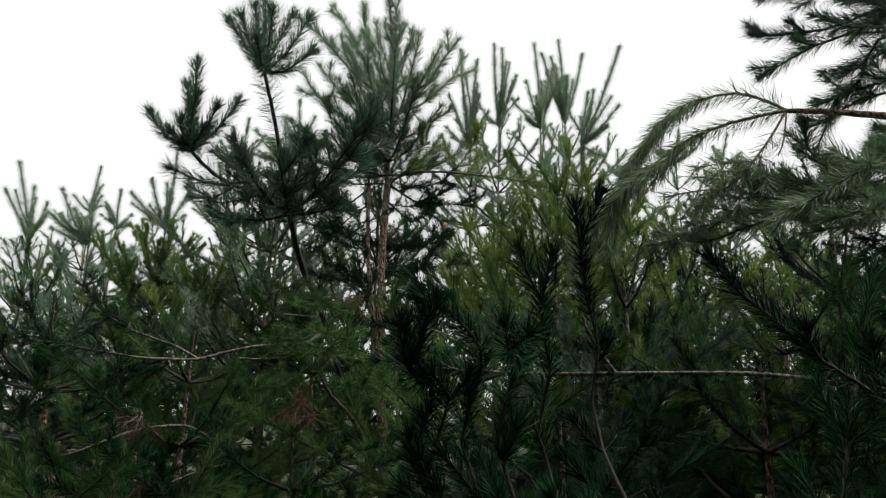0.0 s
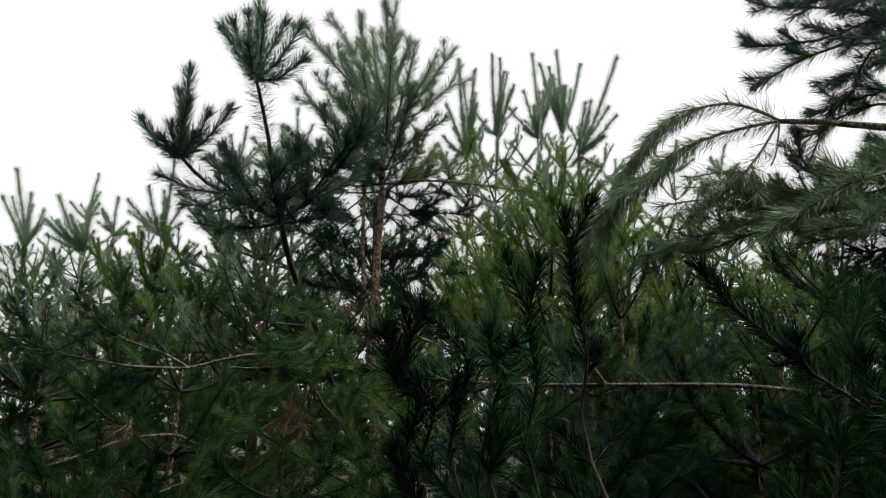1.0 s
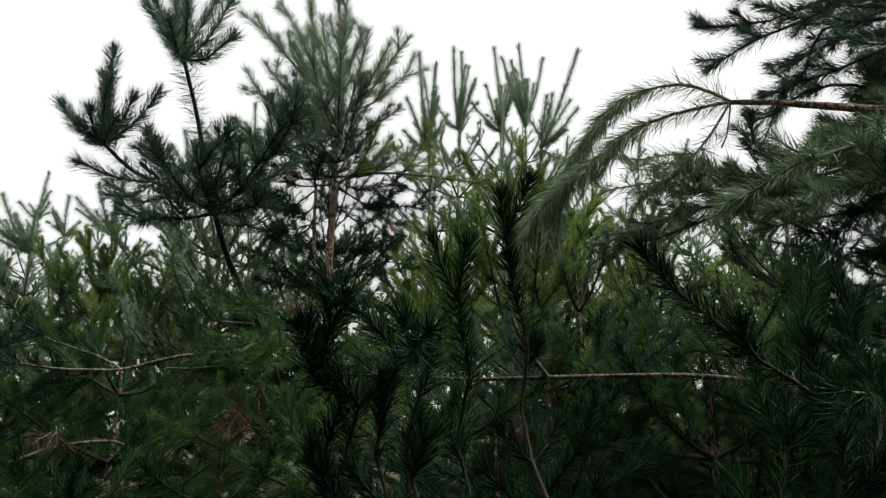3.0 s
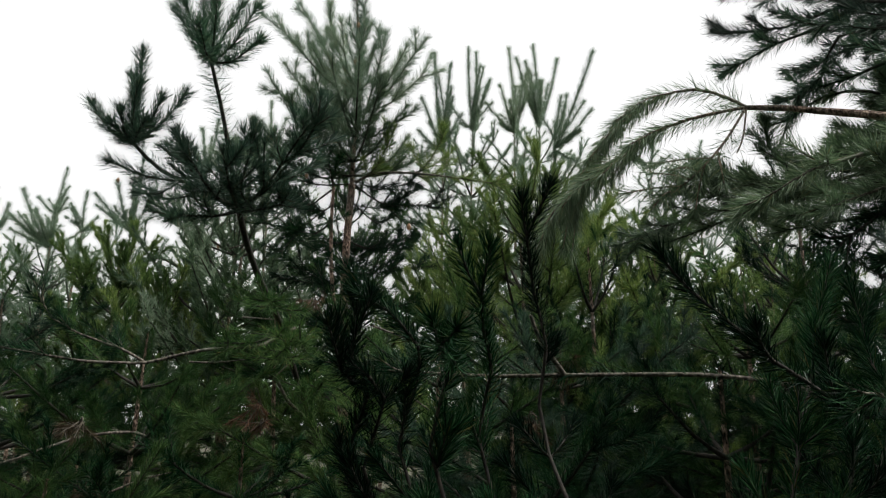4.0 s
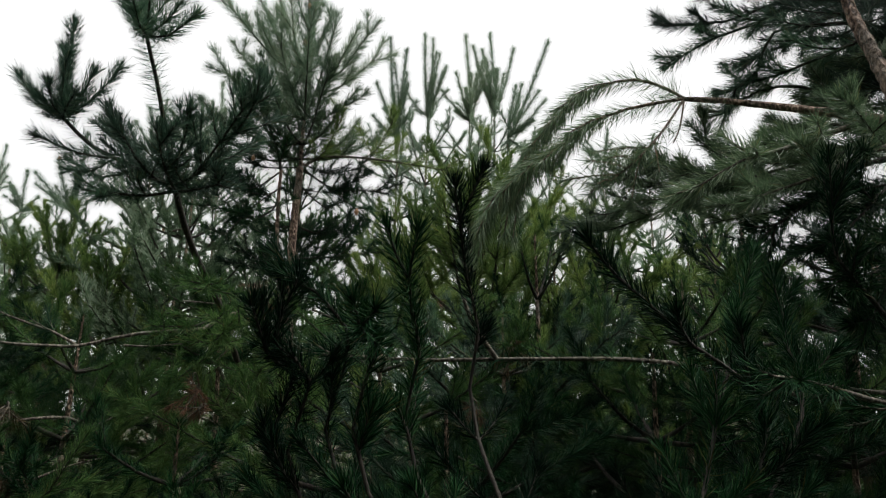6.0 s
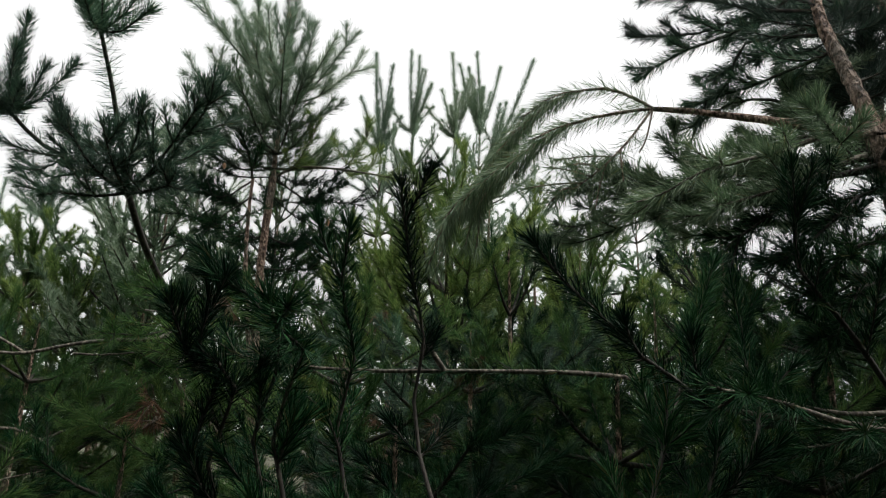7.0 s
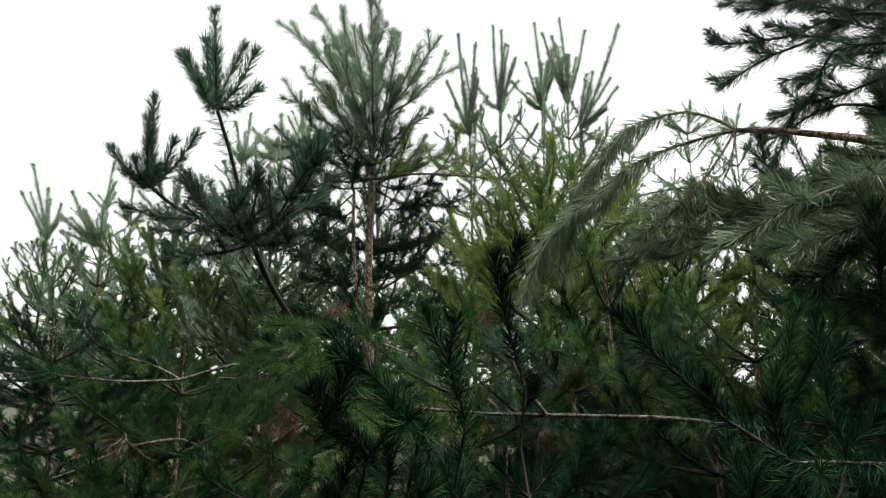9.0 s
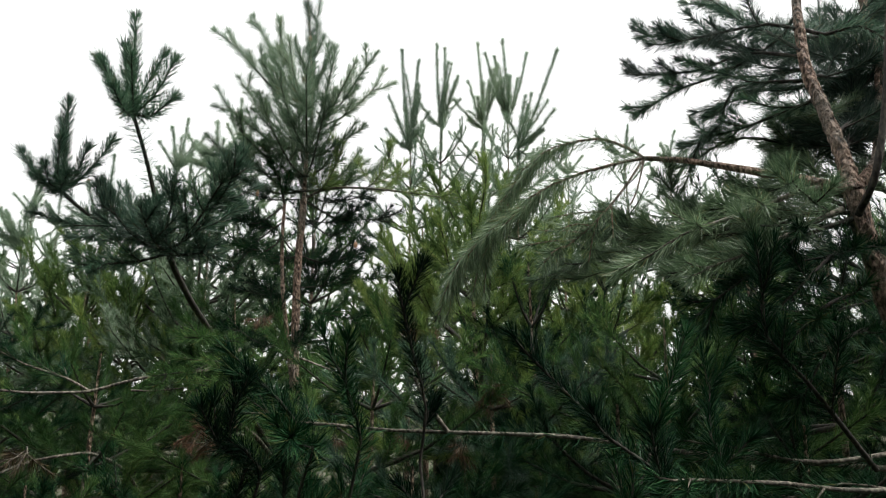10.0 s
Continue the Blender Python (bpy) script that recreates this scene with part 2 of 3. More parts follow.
def pine(x, y, high, label, needle=SHADED, nl=0.050, dens=1150, width=0.0019, start=1.0, stop=9.0, flat=0.0, wide=1.0, node=0.36, lean=(0, 0), fine=False, far=False, r=0.035, level=1):
    """A whole young pine: trunk, a whorl of branches each year, a leader."""
    t = tree(x, y, label)
    foot, top = np.array((x, y, 0.0)), np.array((x + lean[0], y + lean[1], high))
    sp = curve((foot, foot * 0.5 + top * 0.5 + np.array((*rng.normal(size=2) * 0.03, 0)), top), 0.08)
    g = Growth(nl, dens, width, fine)
    g.stem(sp, r, 0.004, 9, 0.04)
    g.clothe(tail(sp, node * 0.9), 1.2)
    g.clothe(tail(sp, node * 2.0), 0.4, 40, 85)
    g.finish(t, "trunk", needle, BARK)
    total, s, year = lengths(sp)[-1], node * 0.95, 0
    crown = Growth(nl, dens, width, fine)
    p, d = point_at(sp, total)
    while total - s > start:
        year += 1
        p, d = point_at(sp, total - s)
        count = int(rng.integers(4, 7))
        turn = rng.uniform(0, 6.28)
        for k in range(count):
            a = turn + 6.28 * k / count + rng.normal() * 0.2
            out = np.array((np.cos(a), np.sin(a), 0))
            ln = wide * min(0.27 * year ** 0.72, 1.35) * rng.uniform(0.75, 1.12)
            rise = np.radians(max(62 - 9.0 * year, -2) * (1 - flat) + rng.normal() * 9)
            way = out * np.cos(rise) + UP * np.sin(rise)
            pts = (p, p + way * ln * 0.5 - UP * ln * 0.03, p + way * ln + UP * ln * 0.18 * (1 - flat))
            b = crown if far else Growth(nl, dens, width, fine)
            b.grow(pts, 0.005 + 0.0022 * min(year, 5), 0.003, level, min(0.3, 0.8 * ln), 0.5 if year > 1 else 0.0, 0.23, 3, 0.6, min(0.04 * year, 0.2) + 0.15 * flat)
            if not far:
                b.finish(t, "branch", needle)
        if s > stop:
            break
        s += node * rng.uniform(0.75, 1.1)
    if far:
        crown.finish(t, "crown", needle)
    return t


# ---- ground ----
def ground():
    n = 60
    g = np.sign(np.linspace(-1, 1, n)) * np.abs(np.linspace(-1, 1, n)) ** 3 * 600
    X, Y = np.meshgrid(g, g, indexing="ij")
    Z = 0.05 * np.sin(X * 0.7) * np.cos(Y * 0.9) - 0.06
    verts = np.stack((X, Y, Z), -1).reshape(-1, 3)
    i, j = np.meshgrid(np.arange(n - 1), np.arange(n - 1), indexing="ij")
    a = (i * n + j).ravel()
    quads = np.stack((a, a + n, a + n + 1, a + 1), -1)
    m, nd, l, p = material("forest_floor", 0.95)
    co, fine, wide = nd.new("ShaderNodeTexCoord"), nd.new("ShaderNodeTexNoise"), nd.new("ShaderNodeTexNoise")
    fine.inputs["Scale"].default_value, wide.inputs["Scale"].default_value = 40, 0.8
    mixed = nd.new("ShaderNodeMix")
    mixed.data_type = "RGBA"
    a1 = ramp(nd, [(0.3, (0.03, 0.022, 0.013)), (0.7, (0.09, 0.06, 0.034))])
    a2 = ramp(nd, [(0.3, (0.02, 0.034, 0.011)), (0.7, (0.05, 0.075, 0.028))])
    for k in (fine, wide):
        l.new(co.outputs["Object"], k.inputs["Vector"])
    l.new(fine.outputs["Fac"], a1.inputs["Fac"])
    l.new(fine.outputs["Fac"], a2.inputs["Fac"])
    l.new(wide.outputs["Fac"], mixed.inputs["Factor"])
    l.new(a1.outputs["Color"], mixed.inputs["A"])
    l.new(a2.outputs["Color"], mixed.inputs["B"])
    l.new(mixed.outputs["Result"], p.inputs["Base Color"])
    return tagged(new("ground", mesh_of("ground", verts, quads.ravel(), np.full(len(quads), 4), m, True)), "brown needle litter and low grass of the forest floor", "ground", kind="structure")


ground()

# ---- the middle pine, with its second stem and the limb that grows forward ----
mid = tree(-0.303, 3.200, "tall young pine with a bare reddish forked trunk")
M0, M1 = (-0.303, 3.200, 1.361), (-0.340, 3.240, 2.781)
trunk(mid, [(M0[0], M0[1], -0.05), M0, (-0.327, 3.200, 1.716), (-0.349, 3.220, 2.278), (-0.350, 3.230, 2.497), M1], 0.034, 0.016)
g = Growth(0.055, 1333, 0.0013)
g.stem(curve([M1, (-0.341, 3.250, 2.959), (-0.322, 3.250, 3.291), (-0.346, 3.250, 3.605), (-0.378, 3.250, 3.932)]), 0.012, 0.003, 7)
g.clothe(curve([(-0.341, 3.250, 2.959), (-0.322, 3.250, 3.291), (-0.346, 3.250, 3.605), (-0.378, 3.250, 3.932)]), 1.7, 28, 66, 1.15)
g.finish(mid, "leader", BLUE, BARK)
trunk(mid, [(-0.349, 3.200, 1.913), (-0.396, 3.150, 2.289), (-0.413, 3.150, 2.528), (-0.413, 3.150, 2.734)], 0.012, 0.007, "second_stem")
g = Growth(0.06, 1100, 0.0015)
g.grow([(-0.413, 3.150, 2.728), (-0.429, 3.120, 2.820), (-0.485, 3.100, 2.951)], 0.007, 0.003, 0, 0.25, 0.5, 0.12, 3)
g.finish(mid, "branch", SHADED)
# crown shoots of the middle pine
for base, ends in (
    ((-0.302, 3.250, 3.169), [(-0.042, 3.200, 3.484), (-0.015, 3.300, 3.400), (-0.143, 3.100, 3.319)]),
    ((-0.330, 3.250, 3.230), [(-0.727, 3.200, 3.601), (-0.627, 3.300, 3.747), (-0.468, 3.100, 3.588), (-0.375, 3.000, 3.377), (-0.330, 3.300, 3.800)]),
    ((-0.338, 3.250, 3.033), [(-0.690, 3.100, 3.194), (-0.677, 3.300, 3.391), (-0.599, 3.300, 3.535), (-0.423, 3.000, 3.274), (-0.200, 3.100, 3.423), (-0.281, 2.900, 3.305)]),
    ((-0.338, 3.250, 2.901), [(-0.741, 3.200, 3.006), (-0.591, 3.000, 3.031), (-0.432, 2.900, 3.026), (-0.134, 3.100, 3.042), (-0.196, 2.900, 3.056), (-0.428, 3.400, 3.303)]),
    ((-0.336, 3.240, 2.824), [(-0.538, 3.100, 2.900), (-0.688, 3.300, 2.910), (-0.132, 3.300, 2.968), (-0.009, 3.400, 2.995), (-0.301, 3.500, 3.176), (-0.480, 3.500, 3.157)]),
):
    for e in ends:
        g = Growth(0.066, 1350, 0.0014)
        b, e = np.array(base), np.array(e)
        g.grow((b, b * 0.55 + e * 0.45 - UP * 0.04, e), 0.006, 0.003, 0, 0.5, 0.36, 0.2, 2)
        # paler needles above 3 m: glare round the crown put into colour
        g.finish(mid, "branch", HAZE if base[2] > 3.0 else LIT)
g = Growth(0.055, 1077, 0.0013)
g.grow([(-0.326, 3.240, 2.787), (-0.233, 3.240, 2.837), (-0.029, 3.240, 2.840), (0.217, 3.250, 2.815), (0.354, 3.250, 2.794)], 0.008, 0.004, 1, 0.28, 0.45, 0.2, 4)
g.finish(mid, "branch", GOLD, PALE)
for a in ([(-0.331, 3.240, 2.767), (-0.221, 3.300, 2.717), (-0.086, 3.400, 2.634)], [(-0.332, 3.240, 2.781), (-0.193, 3.300, 2.703), (0.027, 3.300, 2.692)], [(-0.418, 3.150, 2.720), (-0.534, 3.100, 2.619), (-0.668, 3.000, 2.664)],
          [(-0.419, 3.150, 2.637), (-0.537, 3.200, 2.568), (-0.623, 3.100, 2.405)], [(-0.346, 3.200, 2.274), (-0.229, 3.300, 2.215), (-0.095, 3.300, 2.190)], [(-0.341, 3.200, 2.066), (-0.431, 3.000, 2.037), (-0.509, 2.900, 2.092)],
          [(-0.350, 3.230, 2.497), (-0.250, 3.400, 2.487), (-0.118, 3.500, 2.543)], [(-0.350, 3.230, 2.497), (-0.501, 3.400, 2.483), (-0.667, 3.500, 2.566)], [(-0.350, 3.220, 2.305), (-0.491, 3.400, 2.312), (-0.682, 3.500, 2.359)], [(-0.351, 3.220, 2.331), (-0.218, 3.400, 2.373), (-0.029, 3.500, 2.427)],
          [(-0.343, 3.230, 2.692), (-0.227, 3.400, 2.632), (-0.152, 3.500, 2.723)], [(-0.416, 3.150, 2.582), (-0.475, 3.100, 2.486), (-0.736, 3.200, 2.565)], [(-0.334, 3.200, 1.864), (-0.185, 3.000, 1.851), (-0.034, 2.800, 1.883)], [(-0.327, 3.200, 1.716), (-0.167, 3.100, 1.740), (0.006, 3.000, 1.739)],
          [(-0.325, 3.200, 1.668), (-0.500, 3.300, 1.843), (-0.735, 3.400, 1.872)], [(-0.348, 3.240, 2.781), (-0.529, 3.300, 2.800), (-0.699, 3.300, 2.856)], [(-0.344, 3.240, 2.810), (-0.233, 3.400, 2.810), (-0.092, 3.400, 2.842)]):
    g = Growth(0.055, 1077, 0.0013)
    g.grow(a, 0.0045, 0.0025, 1, 0.7, 0.5, 0.18, 3)
    g.finish(mid, "branch", SHADED)
# the forward limb
F = (-0.472, 2.020, 2.245)
g = Growth(0.052, 1850, 0.0013)
g.stem(curve([(-0.345, 3.190, 1.440), (-0.391, 3.120, 1.548), (-0.425, 2.960, 1.690), (-0.446, 2.820, 1.797), (-0.461, 2.720, 1.893), (-0.461, 2.580, 1.971), (-0.470, 2.420, 2.048), (-0.486, 2.280, 2.125), (-0.486, 2.150, 2.190), F]), 0.013, 0.0095, 8, 0.05)
L = curve([F, (-0.480, 1.950, 2.345), (-0.496, 1.880, 2.480), (-0.515, 1.800, 2.608)])
g.stem(L, 0.008, 0.005, 6, 0.04)
g.clothe(L, 0.8, 45, 100, 1.1, -0.1)
for e in ((-0.632, 1.800, 2.775), (-0.544, 1.660, 2.696), (-0.560, 1.800, 2.821), (-0.519, 1.760, 2.887), (-0.445, 1.620, 2.687), (-0.451, 1.820, 2.804), (-0.375, 1.720, 2.728), (-0.349, 1.680, 2.601), (-0.473, 1.600, 2.593)):
    g.shoot(L[-1], e, 0.0035, 0.10, 1.15)
g.finish(mid, "limb", BLUE, TWIG, "dark curved limb with an upright needled top")
g = Growth(0.052, 1850, 0.0013)
K = (-0.746, 1.890, 2.401)
sp = curve([F, (-0.579, 2.000, 2.302), (-0.687, 1.950, 2.345), K])
g.stem(sp, 0.007, 0.005, 6)
g.clothe(tail(sp, 0.25), 0.6, 40, 90)
for e in ((-0.887, 1.900, 2.528), (-0.769, 1.800, 2.421), (-0.742, 1.860, 2.669), (-0.809, 1.950, 2.645), (-0.685, 1.750, 2.509), (-0.721, 1.750, 2.433), (-0.670, 1.860, 2.526), (-0.630, 1.920, 2.572), (-0.653, 1.750, 2.408)):
    g.shoot(K, e, 0.0035, 0.08, 1.2)
for s, e in ((0.35, (-0.608, 1.850, 2.416)), (0.35, (-0.833, 2.100, 2.364)), (0.2, (-0.657, 2.100, 2.469)), (0.55, (-0.758, 1.800, 2.312)), (0.55, (-0.770, 2.000, 2.294))):
    g.shoot(sp[int(s * len(sp))], e, 0.0035, 0.1, 0.9)
g.finish(mid, "branch", BLUE)
for ends in ([(-0.360, 1.930, 2.300), (-0.250, 1.830, 2.375), (-0.210, 1.780, 2.410)], [(-0.370, 1.920, 2.290), (-0.240, 1.780, 2.390)], [(-0.600, 2.080, 2.350), (-0.715, 2.145, 2.450)], [(-0.433, 1.900, 2.295), (-0.400, 1.850, 2.354)], [(-0.513, 1.900, 2.261), (-0.536, 1.800, 2.311)], [(-0.442, 1.850, 2.245), (-0.426, 1.750, 2.276)], [(-0.407, 1.950, 2.224), (-0.305, 1.850, 2.211)], [(-0.524, 1.950, 2.207), (-0.573, 1.850, 2.179)]):
    g = Growth(0.052, 1150, 0.0013)
    g.grow((F, *ends), 0.005, 0.003, 0, 0.3, 0.5, 0.13, 4)
    g.finish(mid, "branch", BLUE)
# needled side branches on the lower limb
for root, end in (((-0.461, 2.720, 1.893), (-0.400, 2.350, 1.870)), ((-0.461, 2.580, 1.971), (-0.330, 2.300, 1.900)), ((-0.461, 2.580, 1.971), (-0.560, 2.300, 1.890)), ((-0.446, 2.820, 1.797), (-0.300, 2.500, 1.760)), ((-0.470, 2.420, 2.048), (-0.400, 2.150, 2.000))):
    g = Growth(0.052, 1000, 0.0013)
    root, end = np.array(root), np.array(end)
    g.grow((root, root * 0.5 + end * 0.5 - UP * 0.02, end), 0.004, 0.0025, 0, 0.3, 0.45, 0.13, 4, 0.2, 0.2)
    g.finish(mid, "branch", MOSS)

# ---- bare boughs low on the left ----
g = Growth(0.055, 897, 0.0013)
g.stem(curve([(-0.455, 2.740, 2.000), (-0.495, 2.620, 1.950), (-0.517, 2.550, 1.913), (-0.586, 2.500, 1.898), (-0.698, 2.470, 1.884), (-0.797, 2.440, 1.857), (-0.872, 2.410, 1.833), (-0.949, 2.360, 1.828), (-1.027, 2.300, 1.827), (-1.107, 2.250, 1.838)], 0.03), 0.0085, 0.004, 8, 0.07)
g.grow([(-0.872, 2.410, 1.833), (-0.954, 2.400, 1.877), (-1.091, 2.380, 1.923), (-1.173, 2.350, 1.970), (-1.203, 2.330, 2.019)], 0.005, 0.003, 1, 0.2, 0.4, 0.15, 3)
g.grow([(-1.027, 2.300, 1.827), (-1.116, 2.200, 1.839), (-1.236, 2.150, 1.860)], 0.004, 0.003, 1, 0.25, 0.4, 0.15, 3)
g.finish(mid, "bough", SHADED, PALE, "bare grey-barked bough with needled ends")
g = Growth(0.055, 897, 0.0013)
g.stem(curve([(-0.930, 3.150, 1.300), (-0.960, 2.950, 1.500), (-1.005, 2.760, 1.590), (-1.031, 2.600, 1.602), (-1.106, 2.500, 1.587), (-1.140, 2.420, 1.564), (-1.166, 2.350, 1.543), (-1.182, 2.290, 1.525)], 0.03), 0.0085, 0.004, 8, 0.07)
g.stem(curve([(-1.166, 2.350, 1.543), (-1.165, 2.350, 1.528), (-1.168, 2.345, 1.512)], 0.01), 0.003, 0.002, 5)
g.grow([(-1.182, 2.290, 1.525), (-1.240, 2.200, 1.500), (-1.300, 2.120, 1.490)], 0.004, 0.003, 0, 0.2, 0.4, 0.15, 2)
g.finish(mid, "bough", SHADED, PALE, "bare grey-barked bough with needled ends")
g = Growth(0.055, 897, 0.0013)
g.stem(curve([(-0.329, 3.180, 1.362), (-0.377, 3.050, 1.551), (-0.426, 2.900, 1.663), (-0.475, 2.800, 1.725), (-0.513, 2.750, 1.807)]), 0.014, 0.006, 9, 0.08)
g.finish(mid, "limb", SHADED, PALE)

# ---- the pine with the arching bough ----
R = (1.320, 1.501, 2.282)
right = tree(1.72, 1.58, "leaning forked pine with a long drooping bough", "pines in the thicket")
trunk(right, [(1.72, 1.58, -0.05), (1.62, 1.56, 0.9), (1.45, 1.53, 1.75), (1.385, 1.52, 1.98), (1.345, 1.51, 2.15), R], 0.030, 0.022)
trunk(right, [R, (1.327, 1.537, 2.388), (1.320, 1.574, 2.512), (1.310, 1.611, 2.645), (1.334, 1.665, 2.838), (1.365, 1.711, 3.103)], 0.019, 0.010, "stem")
trunk(right, [R, (1.438, 1.574, 2.405), (1.531, 1.665, 2.678), (1.579, 1.757, 2.924), (1.628, 1.803, 3.205)], 0.014, 0.009, "stem")
trunk(right, [(1.303, 1.466, 2.217), (1.304, 1.392, 2.288), (1.349, 1.391, 2.465), (1.383, 1.391, 2.669), (1.411, 1.391, 2.825)], 0.008, 0.005, "stem", TWIG)
A = (0.919, 1.745, 2.452)
g = Growth(0.058, 1050, 0.0013)
g.stem(curve([R, (R[0] - 0.05, 1.530, 2.310), (1.190, 1.590, 2.352), (1.110, 1.650, 2.392), (1.020, 1.710, 2.432), A], 0.025), 0.014, 0.0065, 9, 0.08)
g.clothe(curve([(1.060, 1.685, 2.413), A]), 0.22, 50, 95, 0.8)
ARMS = ([A, (0.881, 1.760, 2.486), (0.805, 1.780, 2.522), (0.710, 1.810, 2.511), (0.625, 1.840, 2.459), (0.561, 1.870, 2.388), (0.509, 1.900, 2.290), (0.487, 1.920, 2.200)],
        [A, (0.817, 1.730, 2.425), (0.706, 1.735, 2.391), (0.612, 1.760, 2.335), (0.534, 1.800, 2.288), (0.450, 1.830, 2.215), (0.395, 1.850, 2.120)])
for arm, pts in enumerate(ARMS):
    sp = curve(pts)
    g.stem(sp, 0.0048, 0.0022, 6, 0.03)
    n = lengths(sp)[-1]
    g.clothe(sp, 1.15, 36, 68, 1.05, -0.25)
    for k in range(15):
        at = 0.30 + 0.047 * k
        p, d = point_at(sp, n * at)
        side = unit(np.cross(d, UP)) * (1 if k % 2 else -1)
        g.shoot(p, p + unit(d * 1.0 + side * rng.uniform(0.25, 0.55) - UP * (0.15 + 0.3 * at)) * rng.uniform(0.10, 0.17), 0.0022, -0.05, 0.95, 0.95, -0.3, 32, 62)
    g.clothe(tail(sp, 0.2), 0.6, 20, 55, 1.0, -0.15)
sp = curve([A, (0.829, 1.700, 2.328), (0.728, 1.670, 2.220), (0.642, 1.660, 2.159)])
g.stem(sp, 0.0040, 0.002, 5)
g.clothe(tail(sp, 0.33), 0.6, 45, 80, 0.9, -0.2)
g.clothe(tail(sp, 0.22), 0.8, 35, 70, 1.0, -0.2)
for k in range(8):
    p, d = point_at(sp, lengths(sp)[-1] * (0.45 + 0.07 * k))
    g.shoot(p, p + unit(d + away(d) * 0.7 + UP * 0.15) * rng.uniform(0.08, 0.14), 0.0025, -0.05, 0.8, 1.0, -0.1, 30, 65)
g.stem(curve([A, (0.884, 1.705, 2.350), (0.856, 1.685, 2.300)]), 0.003, 0.002, 5)
g.clothe(curve([(0.890, 1.710, 2.370), (0.856, 1.685, 2.300)]), 0.35, 40, 75, 0.8, -0.2)
g.finish(right, "bough", LIT, BARK, "long arching bough with drooping needled ends")
# two paler boughs below it
for pts in ([(1.262, 1.530, 2.300), (1.205, 1.530, 2.288), (1.120, 1.525, 2.252), (1.021, 1.520, 2.218), (0.925, 1.500, 2.181), (0.847, 1.500, 2.133)], [(1.290, 1.500, 2.240), (1.180, 1.490, 2.190), (1.060, 1.460, 2.133), (0.955, 1.450, 2.094)]):
    g = Growth(0.058, 1000, 0.0013)
    g.grow(pts, 0.0075, 0.0025, 0, 0.35, 0.34, 0.15, 3, 0.22, 0.25)
    g.finish(right, "bough", LIT, PALE, "grey-barked bough, drooping needles coloured as lit")
